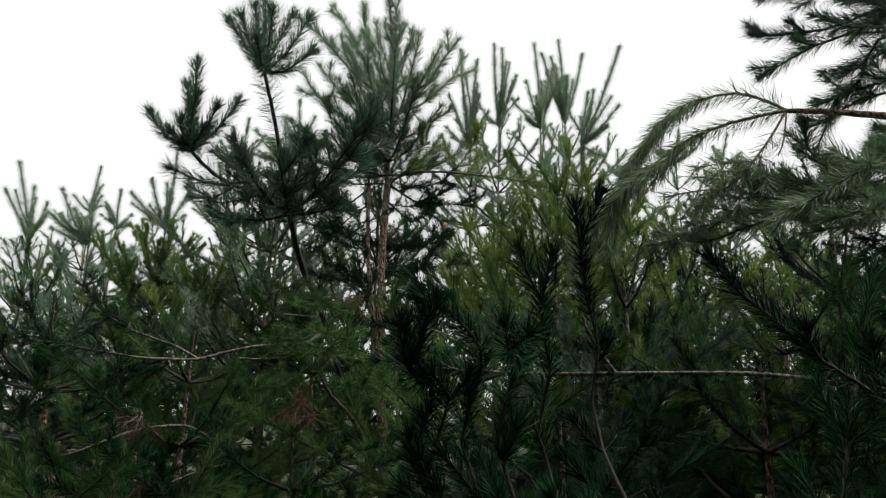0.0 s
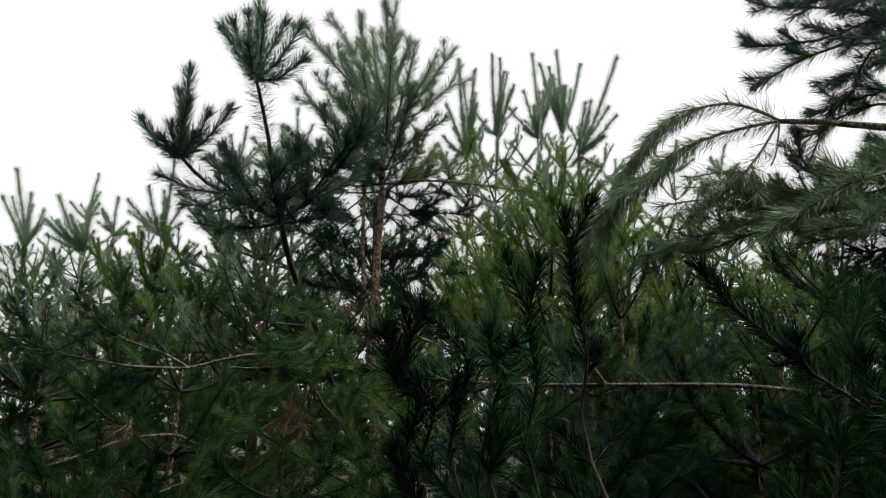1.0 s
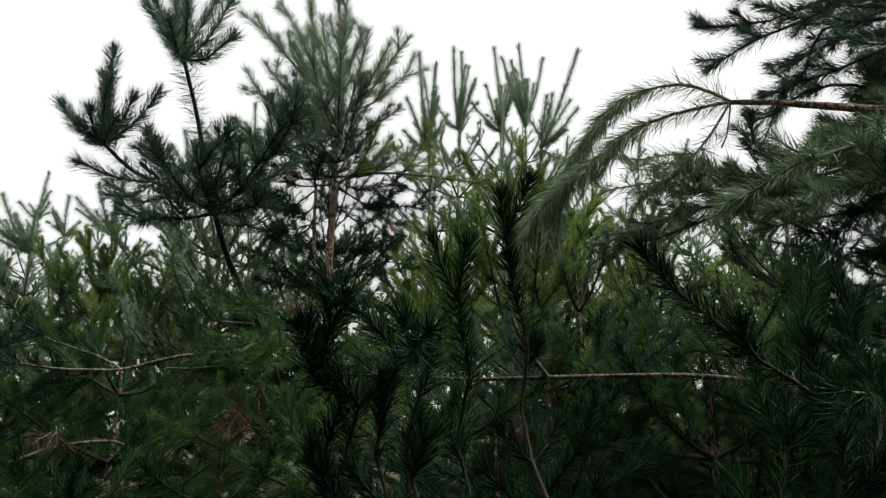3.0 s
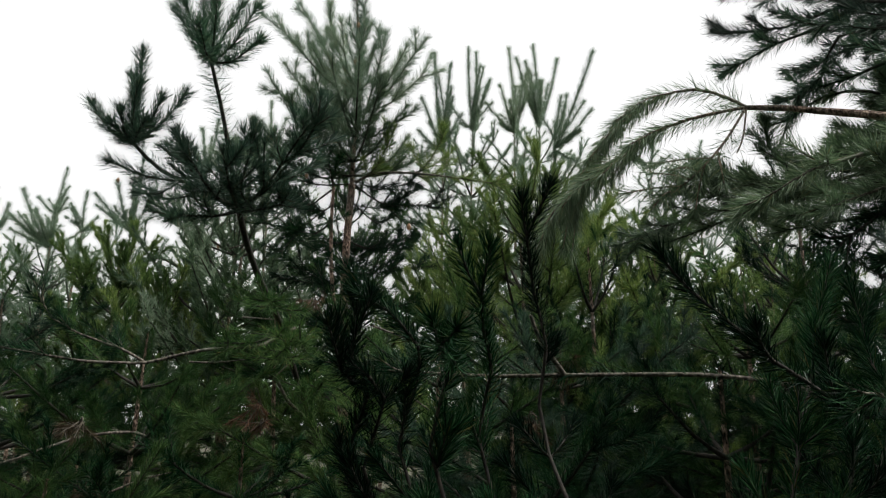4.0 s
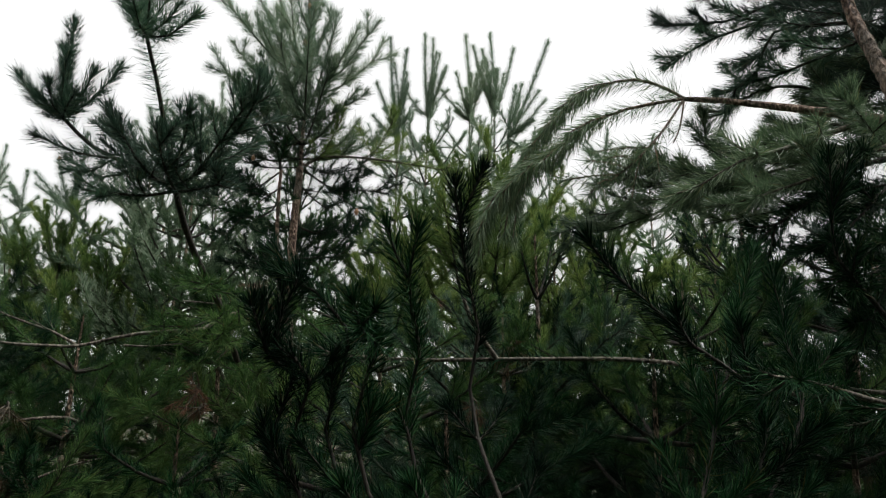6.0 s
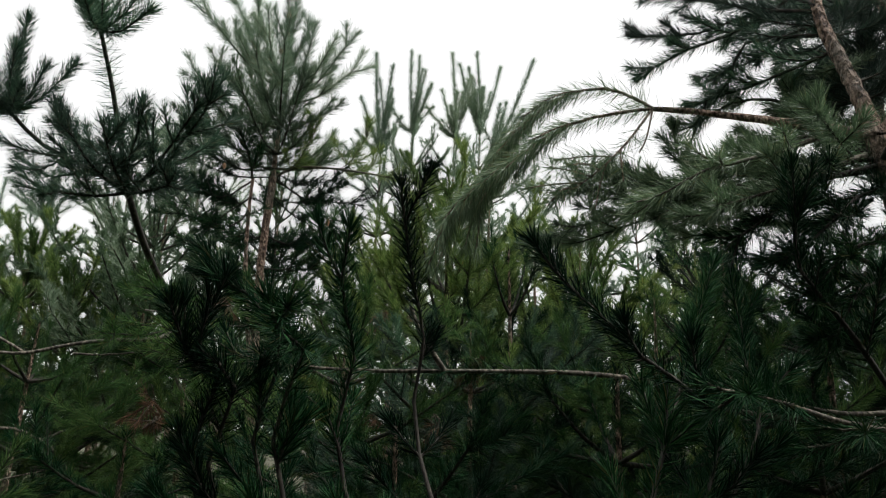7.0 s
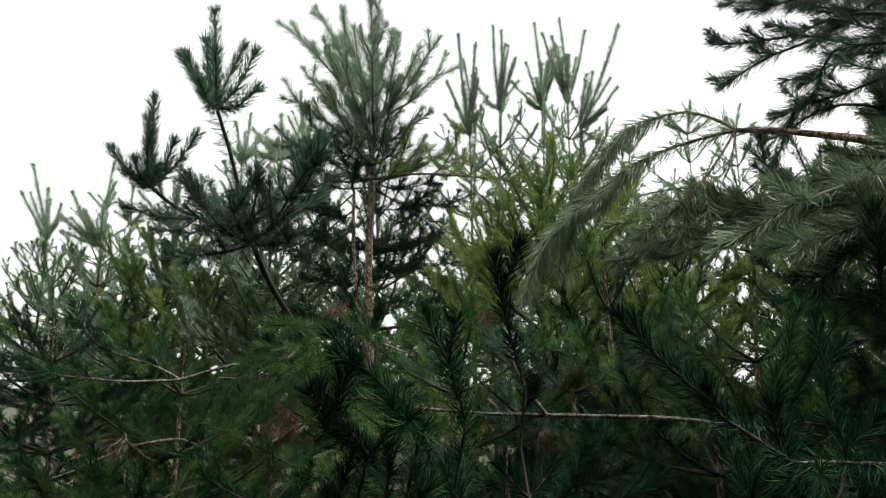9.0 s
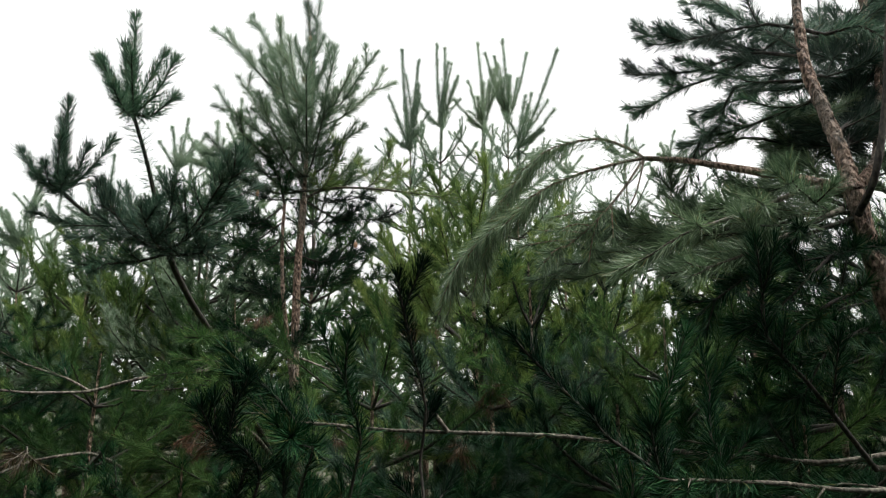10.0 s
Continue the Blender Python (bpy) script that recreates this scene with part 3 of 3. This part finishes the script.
# upper branches of that pine
for pts, lat in (([(1.334, 1.665, 2.838), (1.267, 1.729, 2.763), (1.150, 1.843, 2.861), (1.013, 1.926, 2.922)], 0.4), ([(1.306, 1.621, 2.684), (1.228, 1.745, 2.762), (1.117, 1.866, 2.769), (0.994, 1.944, 2.798)], 0.4),
                 ([(1.267, 1.729, 2.763), (1.175, 1.814, 2.732), (1.092, 1.895, 2.730), (1.014, 1.946, 2.698)], 0.35), ([(1.320, 1.611, 2.613), (1.171, 1.721, 2.647), (1.149, 1.777, 2.566), (1.103, 1.823, 2.529)], 0.4),
                 ([(1.308, 1.620, 2.700), (1.257, 1.780, 2.880), (1.189, 1.903, 3.015)], 0.4), ([(1.365, 1.757, 2.475), (1.271, 1.792, 2.526), (1.191, 1.855, 2.544), (1.108, 1.899, 2.496)], 0.3),
                 ([(1.315, 1.592, 2.553), (1.238, 1.694, 2.544), (1.194, 1.759, 2.543), (1.146, 1.826, 2.549)], 0.4), ([(1.302, 1.503, 2.245), (1.222, 1.607, 2.328), (1.128, 1.737, 2.303), (1.024, 1.824, 2.237)], 0.4),
                 ([(1.305, 1.502, 2.231), (1.211, 1.517, 2.233), (1.095, 1.556, 2.176), (0.963, 1.596, 2.118)], 0.4), ([(1.309, 1.501, 2.217), (1.169, 1.484, 2.166), (1.064, 1.468, 2.093), (0.962, 1.447, 2.023)], 0.4),
                 ([(1.304, 1.521, 2.145), (1.290, 1.673, 2.139), (1.271, 1.866, 2.197), (1.133, 2.023, 2.205)], 0.4), ([(1.332, 1.656, 2.788), (1.375, 1.620, 2.747), (1.437, 1.574, 2.745), (1.481, 1.528, 2.667)], 0.4),
                 ([(1.338, 1.665, 2.786), (1.220, 1.608, 2.771), (1.095, 1.604, 2.744), (0.992, 1.607, 2.723)], 0.4), ([(1.310, 1.611, 2.645), (1.307, 1.758, 2.703), (1.277, 1.863, 2.693), (1.225, 1.934, 2.693)], 0.4),
                 ([(1.320, 1.574, 2.512), (1.370, 1.711, 2.542), (1.381, 1.849, 2.511), (1.341, 1.940, 2.463)], 0.4), ([(1.312, 1.501, 2.271), (1.311, 1.620, 2.308), (1.318, 1.757, 2.303), (1.246, 1.878, 2.347)], 0.4),
                 ([(1.327, 1.519, 2.172), (1.200, 1.426, 2.109), (1.101, 1.379, 2.031), (1.046, 1.375, 1.984)], 0.4), ([(1.320, 1.519, 2.054), (1.177, 1.434, 2.002), (1.082, 1.414, 1.915)], 0.4), ([(1.332, 1.537, 1.971), (1.185, 1.431, 1.921), (1.110, 1.406, 1.827)], 0.4),
                 ([(1.300, 1.504, 2.232), (1.213, 1.610, 2.250), (1.069, 1.856, 2.258), (0.878, 2.000, 2.240), (0.734, 2.100, 2.204)], 0.5), ([(1.308, 1.510, 2.207), (1.159, 1.725, 2.239), (1.016, 1.925, 2.238), (0.806, 2.050, 2.176)], 0.5),
                 ([(1.315, 1.611, 2.628), (1.517, 1.757, 2.690), (1.739, 1.849, 2.731)], 0.5), ([(1.322, 1.556, 2.441), (1.586, 1.757, 2.615), (1.771, 1.849, 2.622)], 0.5), ([(1.324, 1.647, 2.754), (1.590, 1.849, 2.894), (1.920, 2.032, 3.108)], 0.5),
                 ([(1.455, 1.592, 2.468), (1.552, 1.620, 2.568), (1.682, 1.665, 2.704)], 0.5), ([(1.531, 1.665, 2.678), (1.619, 1.849, 2.856), (1.623, 1.986, 2.907)], 0.5), ([(1.327, 1.519, 2.294), (1.542, 1.711, 2.454), (1.692, 1.803, 2.471)], 0.5),
                 ([(1.339, 1.592, 2.516), (1.442, 1.803, 2.544), (1.455, 1.940, 2.541)], 0.5), ([(1.340, 1.556, 2.398), (1.529, 1.757, 2.560), (1.646, 1.940, 2.759)], 0.5)):
    g = Growth(0.050, 1650, 0.0012)
    g.grow(pts, 0.006, 0.0025, 1, 0.5, lat, 0.13, 3, 0.28, 0.2)
    # needle colour chosen by height: lit branches painted lighter, shaded low ones darker
    g.finish(right, "branch", BLUE if pts[-1][2] > 2.5 else LIT if pts[-1][2] > 2.08 else SHADED)

# ---- the straight bough across the foreground ----
B = (0.389, 1.520, 1.743)
g = Growth(0.050, 1080, 0.0013)
sp = curve([(1.47, 1.54, 1.66), (1.02, 1.60, 1.69), (0.78, 1.40, 1.722), (0.623, 1.430, 1.740), B, (0.261, 1.580, 1.744), (0.118, 1.650, 1.752)])
g.stem(sp, 0.0066, 0.0035, 8, 0.16)
g.clothe(tail(sp, 0.7), 0.5, 50, 95, 1.0, -0.2)
g.grow([(0.118, 1.650, 1.752), (0.032, 1.680, 1.758), (-0.051, 1.700, 1.779)], 0.005, 0.003, 1, 0.3, 0.5, 0.14, 3)
g.stem(curve([B, (0.338, 1.500, 1.813), (0.318, 1.480, 1.859)]), 0.006, 0.004, 5)
g.finish(right, "bough", SHADED, PALE, "straight grey bough with sparse old needles")
for pts in ([(1.47, 1.53, 1.64), (1.18, 1.34, 1.650), (1.060, 1.300, 1.660), (0.993, 1.277, 1.669), (0.880, 1.190, 1.682), (0.770, 1.120, 1.692)], [(1.45, 1.53, 1.72), (1.160, 1.480, 1.688), (0.956, 1.450, 1.723)]):
    g = Growth(0.050, 945, 0.0013)
    g.grow(pts, 0.0062, 0.003, 1, 0.2, 0.25, 0.16, 3, 0.2, 0.5)
    g.finish(right, "bough", SHADED, PALE, "straight grey bough with sparse old needles")
for pts in ([(1.260, 1.450, 1.676), (1.166, 1.400, 1.775), (1.099, 1.380, 1.855), (1.024, 1.360, 1.935), (1.018, 1.350, 2.020)],):
    g = Growth(0.050, 1215, 0.0013)
    g.grow(pts, 0.0065, 0.0035, 1, 0.3, 0.4, 0.17, 4)
    g.finish(right, "limb", SHADED)

# ---- low pine under the camera's way, upright shoots ----
fore = tree(0.55, 1.0, "low pine with upright dark needled shoots")
trunk(fore, [(0.55, 1.0, -0.05), (0.54, 1.02, 0.7), (0.52, 1.05, 1.3)], 0.028, 0.012)
for pts in ([(0.769, 1.200, 1.622), (0.671, 1.220, 1.747), (0.616, 1.240, 1.811), (0.562, 1.260, 1.869)], [(0.721, 1.250, 1.655), (0.775, 1.300, 1.748), (0.825, 1.350, 1.853)], [(0.857, 1.250, 1.639), (0.874, 1.300, 1.750), (0.897, 1.350, 1.835)]):
    g = Growth(0.048, 1600, 0.0013)
    g.grow(((0.52, 1.05, 1.25), *pts), 0.0045, 0.003, 0, 0.75, 0.25, 0.16, 2)
    g.finish(fore, "shoot", SHADED)
for foot, top in (((0.344, 1.450, 1.792), (0.318, 1.350, 2.058)), ((0.229, 1.300, 1.735), (0.215, 1.200, 1.915)), ((0.100, 1.350, 1.716), (0.045, 1.280, 1.905)), ((0.048, 1.300, 1.684), (-0.000, 1.250, 1.863)),
                  ((0.157, 1.200, 1.718), (0.128, 1.100, 1.820)), ((0.020, 1.300, 1.690), (-0.040, 1.260, 1.800))):
    g = Growth(0.048, 1600, 0.0013)
    f, e = np.array(foot), np.array(top) - UP * 0.07
    g.grow((np.array((0.53, 1.04, 1.1)), f - UP * 0.2, f, f * 0.5 + e * 0.5 + away(UP) * 0.03, e + away(UP) * 0.02), 0.005, 0.003, 0, rng.uniform(0.2, 0.34), 0.22, 0.15, 2)
    g.finish(fore, "shoot", SHADED)

# ---- dead sprigs, bare twigs and buds ----
def sprig(t, at, size, count=7):
    """A hanging tuft of dead brown needles."""
    g = Growth(0.05, 700, 0.0016)
    at = np.array(at)
    for k in range(count):
        g.shoot(at + rng.normal(size=3) * size * 0.12, at + (rng.normal(size=3) * (0.6, 0.6, 0.5) - UP * 0.45) * size, 0.002, 0.05, 0.8, 1.0, -0.5, 15, 60)
    for k in range(3):
        g.stem(curve((at + UP * size * 0.3, at + rng.normal(size=3) * size * 0.3, at + rng.normal(size=3) * (0.5, 0.5, 0.3) * size - UP * size), 0.02), 0.0022, 0.001, 4, 0.08)
    g.finish(t, "dead_sprig", DRY, PALE, "tuft of dry reddish-brown needles")


for at, size in (((-0.159, 3.300, 1.617), 0.07), ((0.231, 2.600, 1.702), 0.06), ((-0.554, 2.695, 1.704), 0.075), ((-0.530, 2.680, 1.640), 0.055), ((0.535, 2.300, 1.848), 0.045), ((-1.001, 2.300, 1.629), 0.08), ((0.436, 2.400, 1.653), 0.07), ((-0.892, 2.200, 1.454), 0.08), ((-0.438, 3.000, 2.158), 0.05), ((0.237, 3.000, 2.140), 0.05)):
    sprig(mid, at, size)
for pts in ([(0.036, 2.200, 1.722), (0.066, 2.200, 1.705), (0.096, 2.200, 1.683)], [(-0.090, 2.200, 1.938), (-0.034, 2.200, 1.917), (0.025, 2.200, 1.896)], [(1.125, 3.200, 2.210), (1.084, 3.200, 2.172), (1.057, 3.200, 2.147)], [(-1.930, 3.000, 1.894), (-1.889, 3.000, 1.846), (-1.846, 3.000, 1.793)],
            [(-0.720, 2.400, 1.836), (-0.637, 2.400, 1.835), (-0.535, 2.400, 1.846)], [(-1.042, 3.600, 2.541), (-0.970, 3.600, 2.564), (-0.912, 3.600, 2.589)], [(-0.746, 3.000, 2.081), (-0.647, 2.900, 2.062), (-0.565, 2.900, 2.056)], [(-0.838, 2.200, 1.438), (-0.772, 2.250, 1.471), (-0.702, 2.300, 1.491)], [(-0.524, 2.750, 1.807), (-0.482, 2.700, 1.836), (-0.448, 2.700, 1.868)]):
    g = Growth()
    g.stem(curve(pts, 0.02), 0.0045, 0.002, 5, 0.06)
    g.finish(mid, "dead_twig", SHADED, PALE, "thin bare grey twig")
budm, bn, bl, bp = material("bud_resin_brown", 0.5)
br = ramp(bn, [(0.35, (0.16, 0.07, 0.03)), (0.65, (0.42, 0.24, 0.12))])
bnoise = bn.new("ShaderNodeTexNoise")
bnoise.inputs["Scale"].default_value = 300
bl.new(bnoise.outputs["Fac"], br.inputs["Fac"])
bl.new(br.outputs["Color"], bp.inputs["Base Color"])


def bud(t, at, size=0.008):
    """A winter bud: a fat pointed spindle."""
    g = Growth()
    a = np.array(at)
    k = np.linspace(0, 1, 8)
    sp = a + np.outer(k, UP) * size * 3.2
    g.stem(sp, 1, 1, 7)
    ring, n, sides = g.wood[0]
    fat = np.repeat(size * np.sin(np.pi * (0.12 + 0.87 * k)) ** 0.8, sides)[:, None]
    core = np.repeat(sp, sides, 0)
    g.wood = [(core + (ring - core) * fat, n, sides)]
    g.finish(t, "bud", SHADED, budm)


for at, size in (((-0.351, 3.250, 3.651), 0.012), ((-0.314, 3.000, 3.297), 0.010), ((-0.039, 3.000, 2.479), 0.010), ((-0.533, 3.100, 2.757), 0.009), ((-1.464, 4.600, 2.802), 0.012), ((-2.548, 5.200, 3.502), 0.013)):
    bud(mid, at, size)

# ---- pines that fill the thicket ----
pine(0.5, 3.5, 2.85, "bushy yellow-green pine behind the straight bough", GOLD, dens=1250, width=0.0026, node=0.27, wide=1.2)
# added for the dark interior, with shade in its needle colour
pine(0.74, 2.95, 2.4, "slim pine added as dark shade among lighter ones", SHADED, node=0.3, dens=750, width=0.0019, wide=0.8)
pine(1.25, 3.7, 2.65, "low yellow-green pine in soft light", GOLD, width=0.0032, node=0.28)
pine(-1.6, 4.2, 2.5, "bushy green pine with upright tips", GOLD, width=0.0032, node=0.3)
pine(-2.16, 4.64, 2.85, "bushy green pine with upright tips", GOLD, width=0.0032, node=0.3)
# its near-black needle colour stands in for deep shade
pine(1.95, 3.5, 3.0, "dense pine, deep shade put into its needle colour", SHADED, node=0.34, dens=520, width=0.0026)
for x, y, h, hue in ((2.4, 4.8, 3.0, GOLD), (1.2, 4.7, 2.95, GOLD), (0.2, 4.5, 2.95, GOLD), (-2.5, 5.5, 2.9, LIT), (-0.6, 4.8, 3.3, MOSS), (-3.4, 5.2, 2.9, MOSS)):
    pine(x, y, h, "soft green pine in the second row", hue, 0.055, 460, 0.0034, 1.5, node=0.28)
# the dark ones carry the deep shade in their needle colour
for x, y, h, hue, said in ((-1.1, 2.9, 2.0, MOSS, "low green pine under the bare boughs"), (-1.8, 3.0, 2.15, SHADED, "low dark pine at the thicket's edge"), (0.12, 2.5, 2.0, MOSS, "low mid-green pine in half shade"), (0.55, 2.6, 2.0, BLUE, "low blue-green pine in deep shade"),
                           (1.15, 2.4, 2.1, MOSS, "low mid-green pine in half shade"), (1.75, 2.4, 2.35, SHADED, "dense pine, deep shade put into its needle colour"), (-0.8, 3.7, 2.35, MOSS, "mid-green pine behind the bare trunk"), (-0.85, 1.9, 1.5, MOSS, "low dark pine in deep shade"),
                           (0.3, 1.75, 1.65, SHADED, "low green pine, shade put into its needle colour"), (1.3, 1.8, 1.75, SHADED, "low dark pine in deep shade"), (1.75, 1.35, 1.7, SHADED, "low dark pine in deep shade"), (-1.25, 2.0, 1.5, MOSS, "low green pine with sunlit tips"), (0.85, 1.9, 1.8, SHADED, "low dark pine in deep shade")):
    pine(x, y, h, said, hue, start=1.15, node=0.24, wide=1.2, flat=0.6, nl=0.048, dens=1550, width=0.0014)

# deep shade painted into the needles here too
pine(2.45, 2.7, 2.5, "dense pine, deep shade put into its needle colour", SHADED, node=0.32, dens=700, width=0.0024)
pine(2.8, 3.7, 2.8, "mid-green pine in half shade", MOSS, node=0.32, dens=520, width=0.0030)
pine(3.5, 4.7, 3.1, "mid-green pine in half shade", MOSS, node=0.32, dens=420, width=0.0036)
pine(1.95, 2.25, 3.5, "tall green pine behind the leaning trunk", BLUE, node=0.38, dens=600, start=1.4, wide=0.62)
pine(-1.243, 4.300, 2.95, "soft green pine behind the dark limb", LIT, 0.050, 600, 0.0040, 1.3, node=0.28, far=True)

# ---- pines with tall upright leaders behind, each with its own candles ----
def candles(label, foot, tip, more, knot=0.5):
    """A pine behind: its top whorl of upright shoots, the crown below."""
    foot, tip = np.array(foot), np.array(tip)
    # pale needles here stand in for haze over the trees behind
    t = pine(foot[0], foot[1], foot[2], label, HAZE, 0.050, 560, 0.0036, 1.6, node=0.34, far=True, level=0, stop=1.5, flat=0.3)
    g = Growth(0.062, 2000, 0.0021, False)
    for e in (tip, *more):
        g.shoot(foot, e, 0.004, 0.04, 1.0, 1.0, 0, 32, 62)
        b = foot + (np.array(e) - foot) * rng.uniform(0.05, 0.3)
        for k in range(2):
            g.shoot(b, b + unit(np.array(e) - foot + away(UP) * 0.25) * np.linalg.norm(np.array(e) - foot) * rng.uniform(0.3, 0.6), 0.003, 0.03, 0.8, 1.0, 0, 32, 62)
    g.finish(t, "candle", HAZE)
    return t


candles("pine with slender pale leaders", (0.066, 5.200, 3.774), (-0.017, 5.200, 4.670), [(0.118, 5.300, 4.626), (-0.109, 5.100, 4.205), (0.136, 5.200, 4.259), (-0.124, 5.100, 3.917)])
candles("pine with pale upright leaders", (0.312, 5.400, 4.059), (0.270, 5.400, 4.834), [(0.342, 5.400, 4.792), (0.451, 5.300, 4.477), (0.114, 5.400, 4.310)])
candles("pine with pale upright leaders", (0.671, 5.500, 4.084), (0.634, 5.500, 4.898), [(0.551, 5.400, 4.480), (0.429, 5.400, 4.314), (0.812, 5.500, 4.685), (0.669, 5.300, 4.418)])
candles("pine with pale upright leaders", (0.899, 5.600, 4.183), (0.863, 5.600, 4.989), [(0.702, 5.500, 4.802), (0.784, 5.500, 4.765), (1.091, 5.700, 4.912), (0.893, 5.400, 4.526)])
candles("pine with steep outward shoots", (0.898, 4.800, 3.641), (1.218, 4.800, 4.450), [(1.161, 4.700, 3.907), (0.962, 4.800, 4.057), (1.020, 4.600, 3.475), (0.987, 4.700, 3.795)])
candles("pine with a bent pale leader", (-3.816, 6.500, 3.625), (-3.776, 6.500, 4.111), [(-3.949, 6.400, 3.769), (-3.608, 6.300, 3.735)])
candles("pine with upright leader", (-3.356, 6.200, 3.367), (-3.361, 6.200, 3.758), [(-3.174, 6.100, 3.475), (-3.481, 6.200, 3.589)])
candles("pine with fanned top shoots", (-2.886, 5.000, 2.903), (-3.159, 5.000, 3.352), [(-3.237, 5.000, 3.161), (-2.825, 4.900, 3.183), (-3.058, 4.800, 2.981), (-3.035, 5.000, 3.192)])
candles("pine with fanned top shoots", (-2.390, 5.200, 3.090), (-2.548, 5.200, 3.502), [(-2.705, 5.200, 3.394), (-2.412, 5.300, 3.767), (-2.513, 5.100, 3.199), (-2.194, 5.100, 3.336)])
candles("pine with fanned top shoots", (-3.783, 5.600, 3.103), (-3.994, 5.600, 3.816), [(-3.748, 5.500, 3.548), (-3.608, 5.500, 3.397), (-4.077, 5.600, 3.558), (-3.743, 5.400, 3.220)])
candles("pine with upright leader", (-1.922, 5.400, 3.680), (-1.991, 5.400, 4.059), [(-1.862, 5.400, 4.135), (-2.087, 5.400, 3.932), (-1.707, 5.400, 3.980)])
candles("pine with upright leader", (-1.441, 5.600, 3.907), (-1.480, 5.600, 4.411), [(-1.311, 5.500, 4.203), (-1.551, 5.500, 4.126), (-1.182, 5.400, 3.977)])

candles("pale green pine behind the dark limb", (-1.223, 4.400, 3.354), (-1.236, 4.400, 3.680), [(-1.431, 4.400, 3.585), (-1.105, 4.500, 3.652), (-0.932, 4.300, 3.428), (-1.255, 4.200, 3.404), (-1.504, 4.400, 3.445)])
candles("distant pine past the bough, haze in its needle colour", (2.344, 7.200, 4.445), (2.400, 7.200, 4.820), [(2.153, 7.200, 4.675), (2.529, 7.100, 4.557), (2.060, 7.300, 4.752)])
candles("distant pine past the bough, haze in its needle colour", (2.767, 7.000, 4.324), (2.853, 7.000, 4.678), [(2.697, 7.000, 4.511), (2.977, 7.000, 4.469)])
candles("distant pine past the bough, haze in its needle colour", (2.894, 6.400, 3.603), (2.913, 6.400, 3.864), [(2.780, 6.400, 3.743), (2.988, 6.300, 3.678)])
candles("distant pine past the bough, haze in its needle colour", (1.632, 6.800, 4.113), (1.622, 6.800, 4.426), [(1.473, 6.800, 4.299), (1.784, 6.800, 4.317)])

# ---- the plantation round about, then unseen pines added for shade ----
far = [pine(x, y, h, "distant young pine of the plantation", MOSS, 0.08, 120, 0.013, 0.4, node=0.4, far=True, level=0, wide=1.25) for x, y, h in ((-5.5, 9.5, 3.3), (-2.4, 10.0, 3.2), (1.6, 9.0, 3.4))]
for k, (x, y) in enumerate(((-8.5, 10.5), (-7.0, 8.0), (-4.0, 11.5), (-0.8, 9.2), (0.2, 11.0), (3.0, 10.0), (4.4, 8.2), (3.2, 6.2), (6.0, 9.5), (-1.2, 12.5), (2.2, 12.5), (7.5, 7.0), (2.6, 5.4), (-6.0, 6.4), (-3.0, 8.2), (-4.8, 8.0), (0.9, 7.6), (-1.6, 7.8), (2.2, 7.4))):
    copy_thing(far[k % 3], pose(x, y, 0, 0, 0, 40 + 77 * k))
# pines out of view round the camera, added to block sky light
shade_pines = [pine(x, y, h, "tall unseen pine added to block light", SHADED, 0.075, 200, 0.026, 0.4, node=0.38, far=True, level=0, wide=0.85) for x, y, h in ((-1.9, -0.2, 5.6), (2.2, -0.2, 4.6))]
for k, (x, y) in enumerate(((-0.7, -1.25), (0.5, -1.45), (1.5, -1.1), (-3.2, 2.2), (3.9, 2.6), (-3.6, 0.4), (-2.2, -1.8), (2.4, -2.6), (1.0, -2.8), (-1.3, -0.9), (0.0, -1.9), (1.1, -1.6), (2.0, -1.3), (-2.9, -0.9), (-0.6, -2.7), (-1.7, -2.7), (0.3, -3.4), (1.8, -3.4), (3.4, -2.2), (-2.6, 1.2))):
    copy_thing(shade_pines[k % 2], pose(x, y, 0, 0, 0, 50 + 83 * k))
# lower unseen pines, added to keep light off the thicket's foot
low = pine(2.1, 0.45, 2.5, "low unseen pine added to block light", SHADED, 0.075, 260, 0.024, 0.2, node=0.3, far=True, level=0, wide=0.68)
for k, (x, y) in enumerate(((-1.35, -0.45), (-0.55, -0.95), (0.35, -1.05), (1.25, -0.65), (1.75, -0.25), (-1.9, 0.75), (2.35, -0.6), (-2.1, 0.1), (0.9, -1.3), (-0.1, -1.5))):
    copy_thing(low, pose(x, y, 0, 0, 0, 30 + 71 * k))
# shade at the thicket's foot is part of the needle colour
for x, y, h in ((-0.5, 2.35, 1.6), (-1.05, 2.4, 1.52)):
    pine(x, y, h, "low dark pine in deep shade", SHADED, start=0.8, node=0.2, wide=1.2, flat=0.7, nl=0.048, dens=700, width=0.0024)
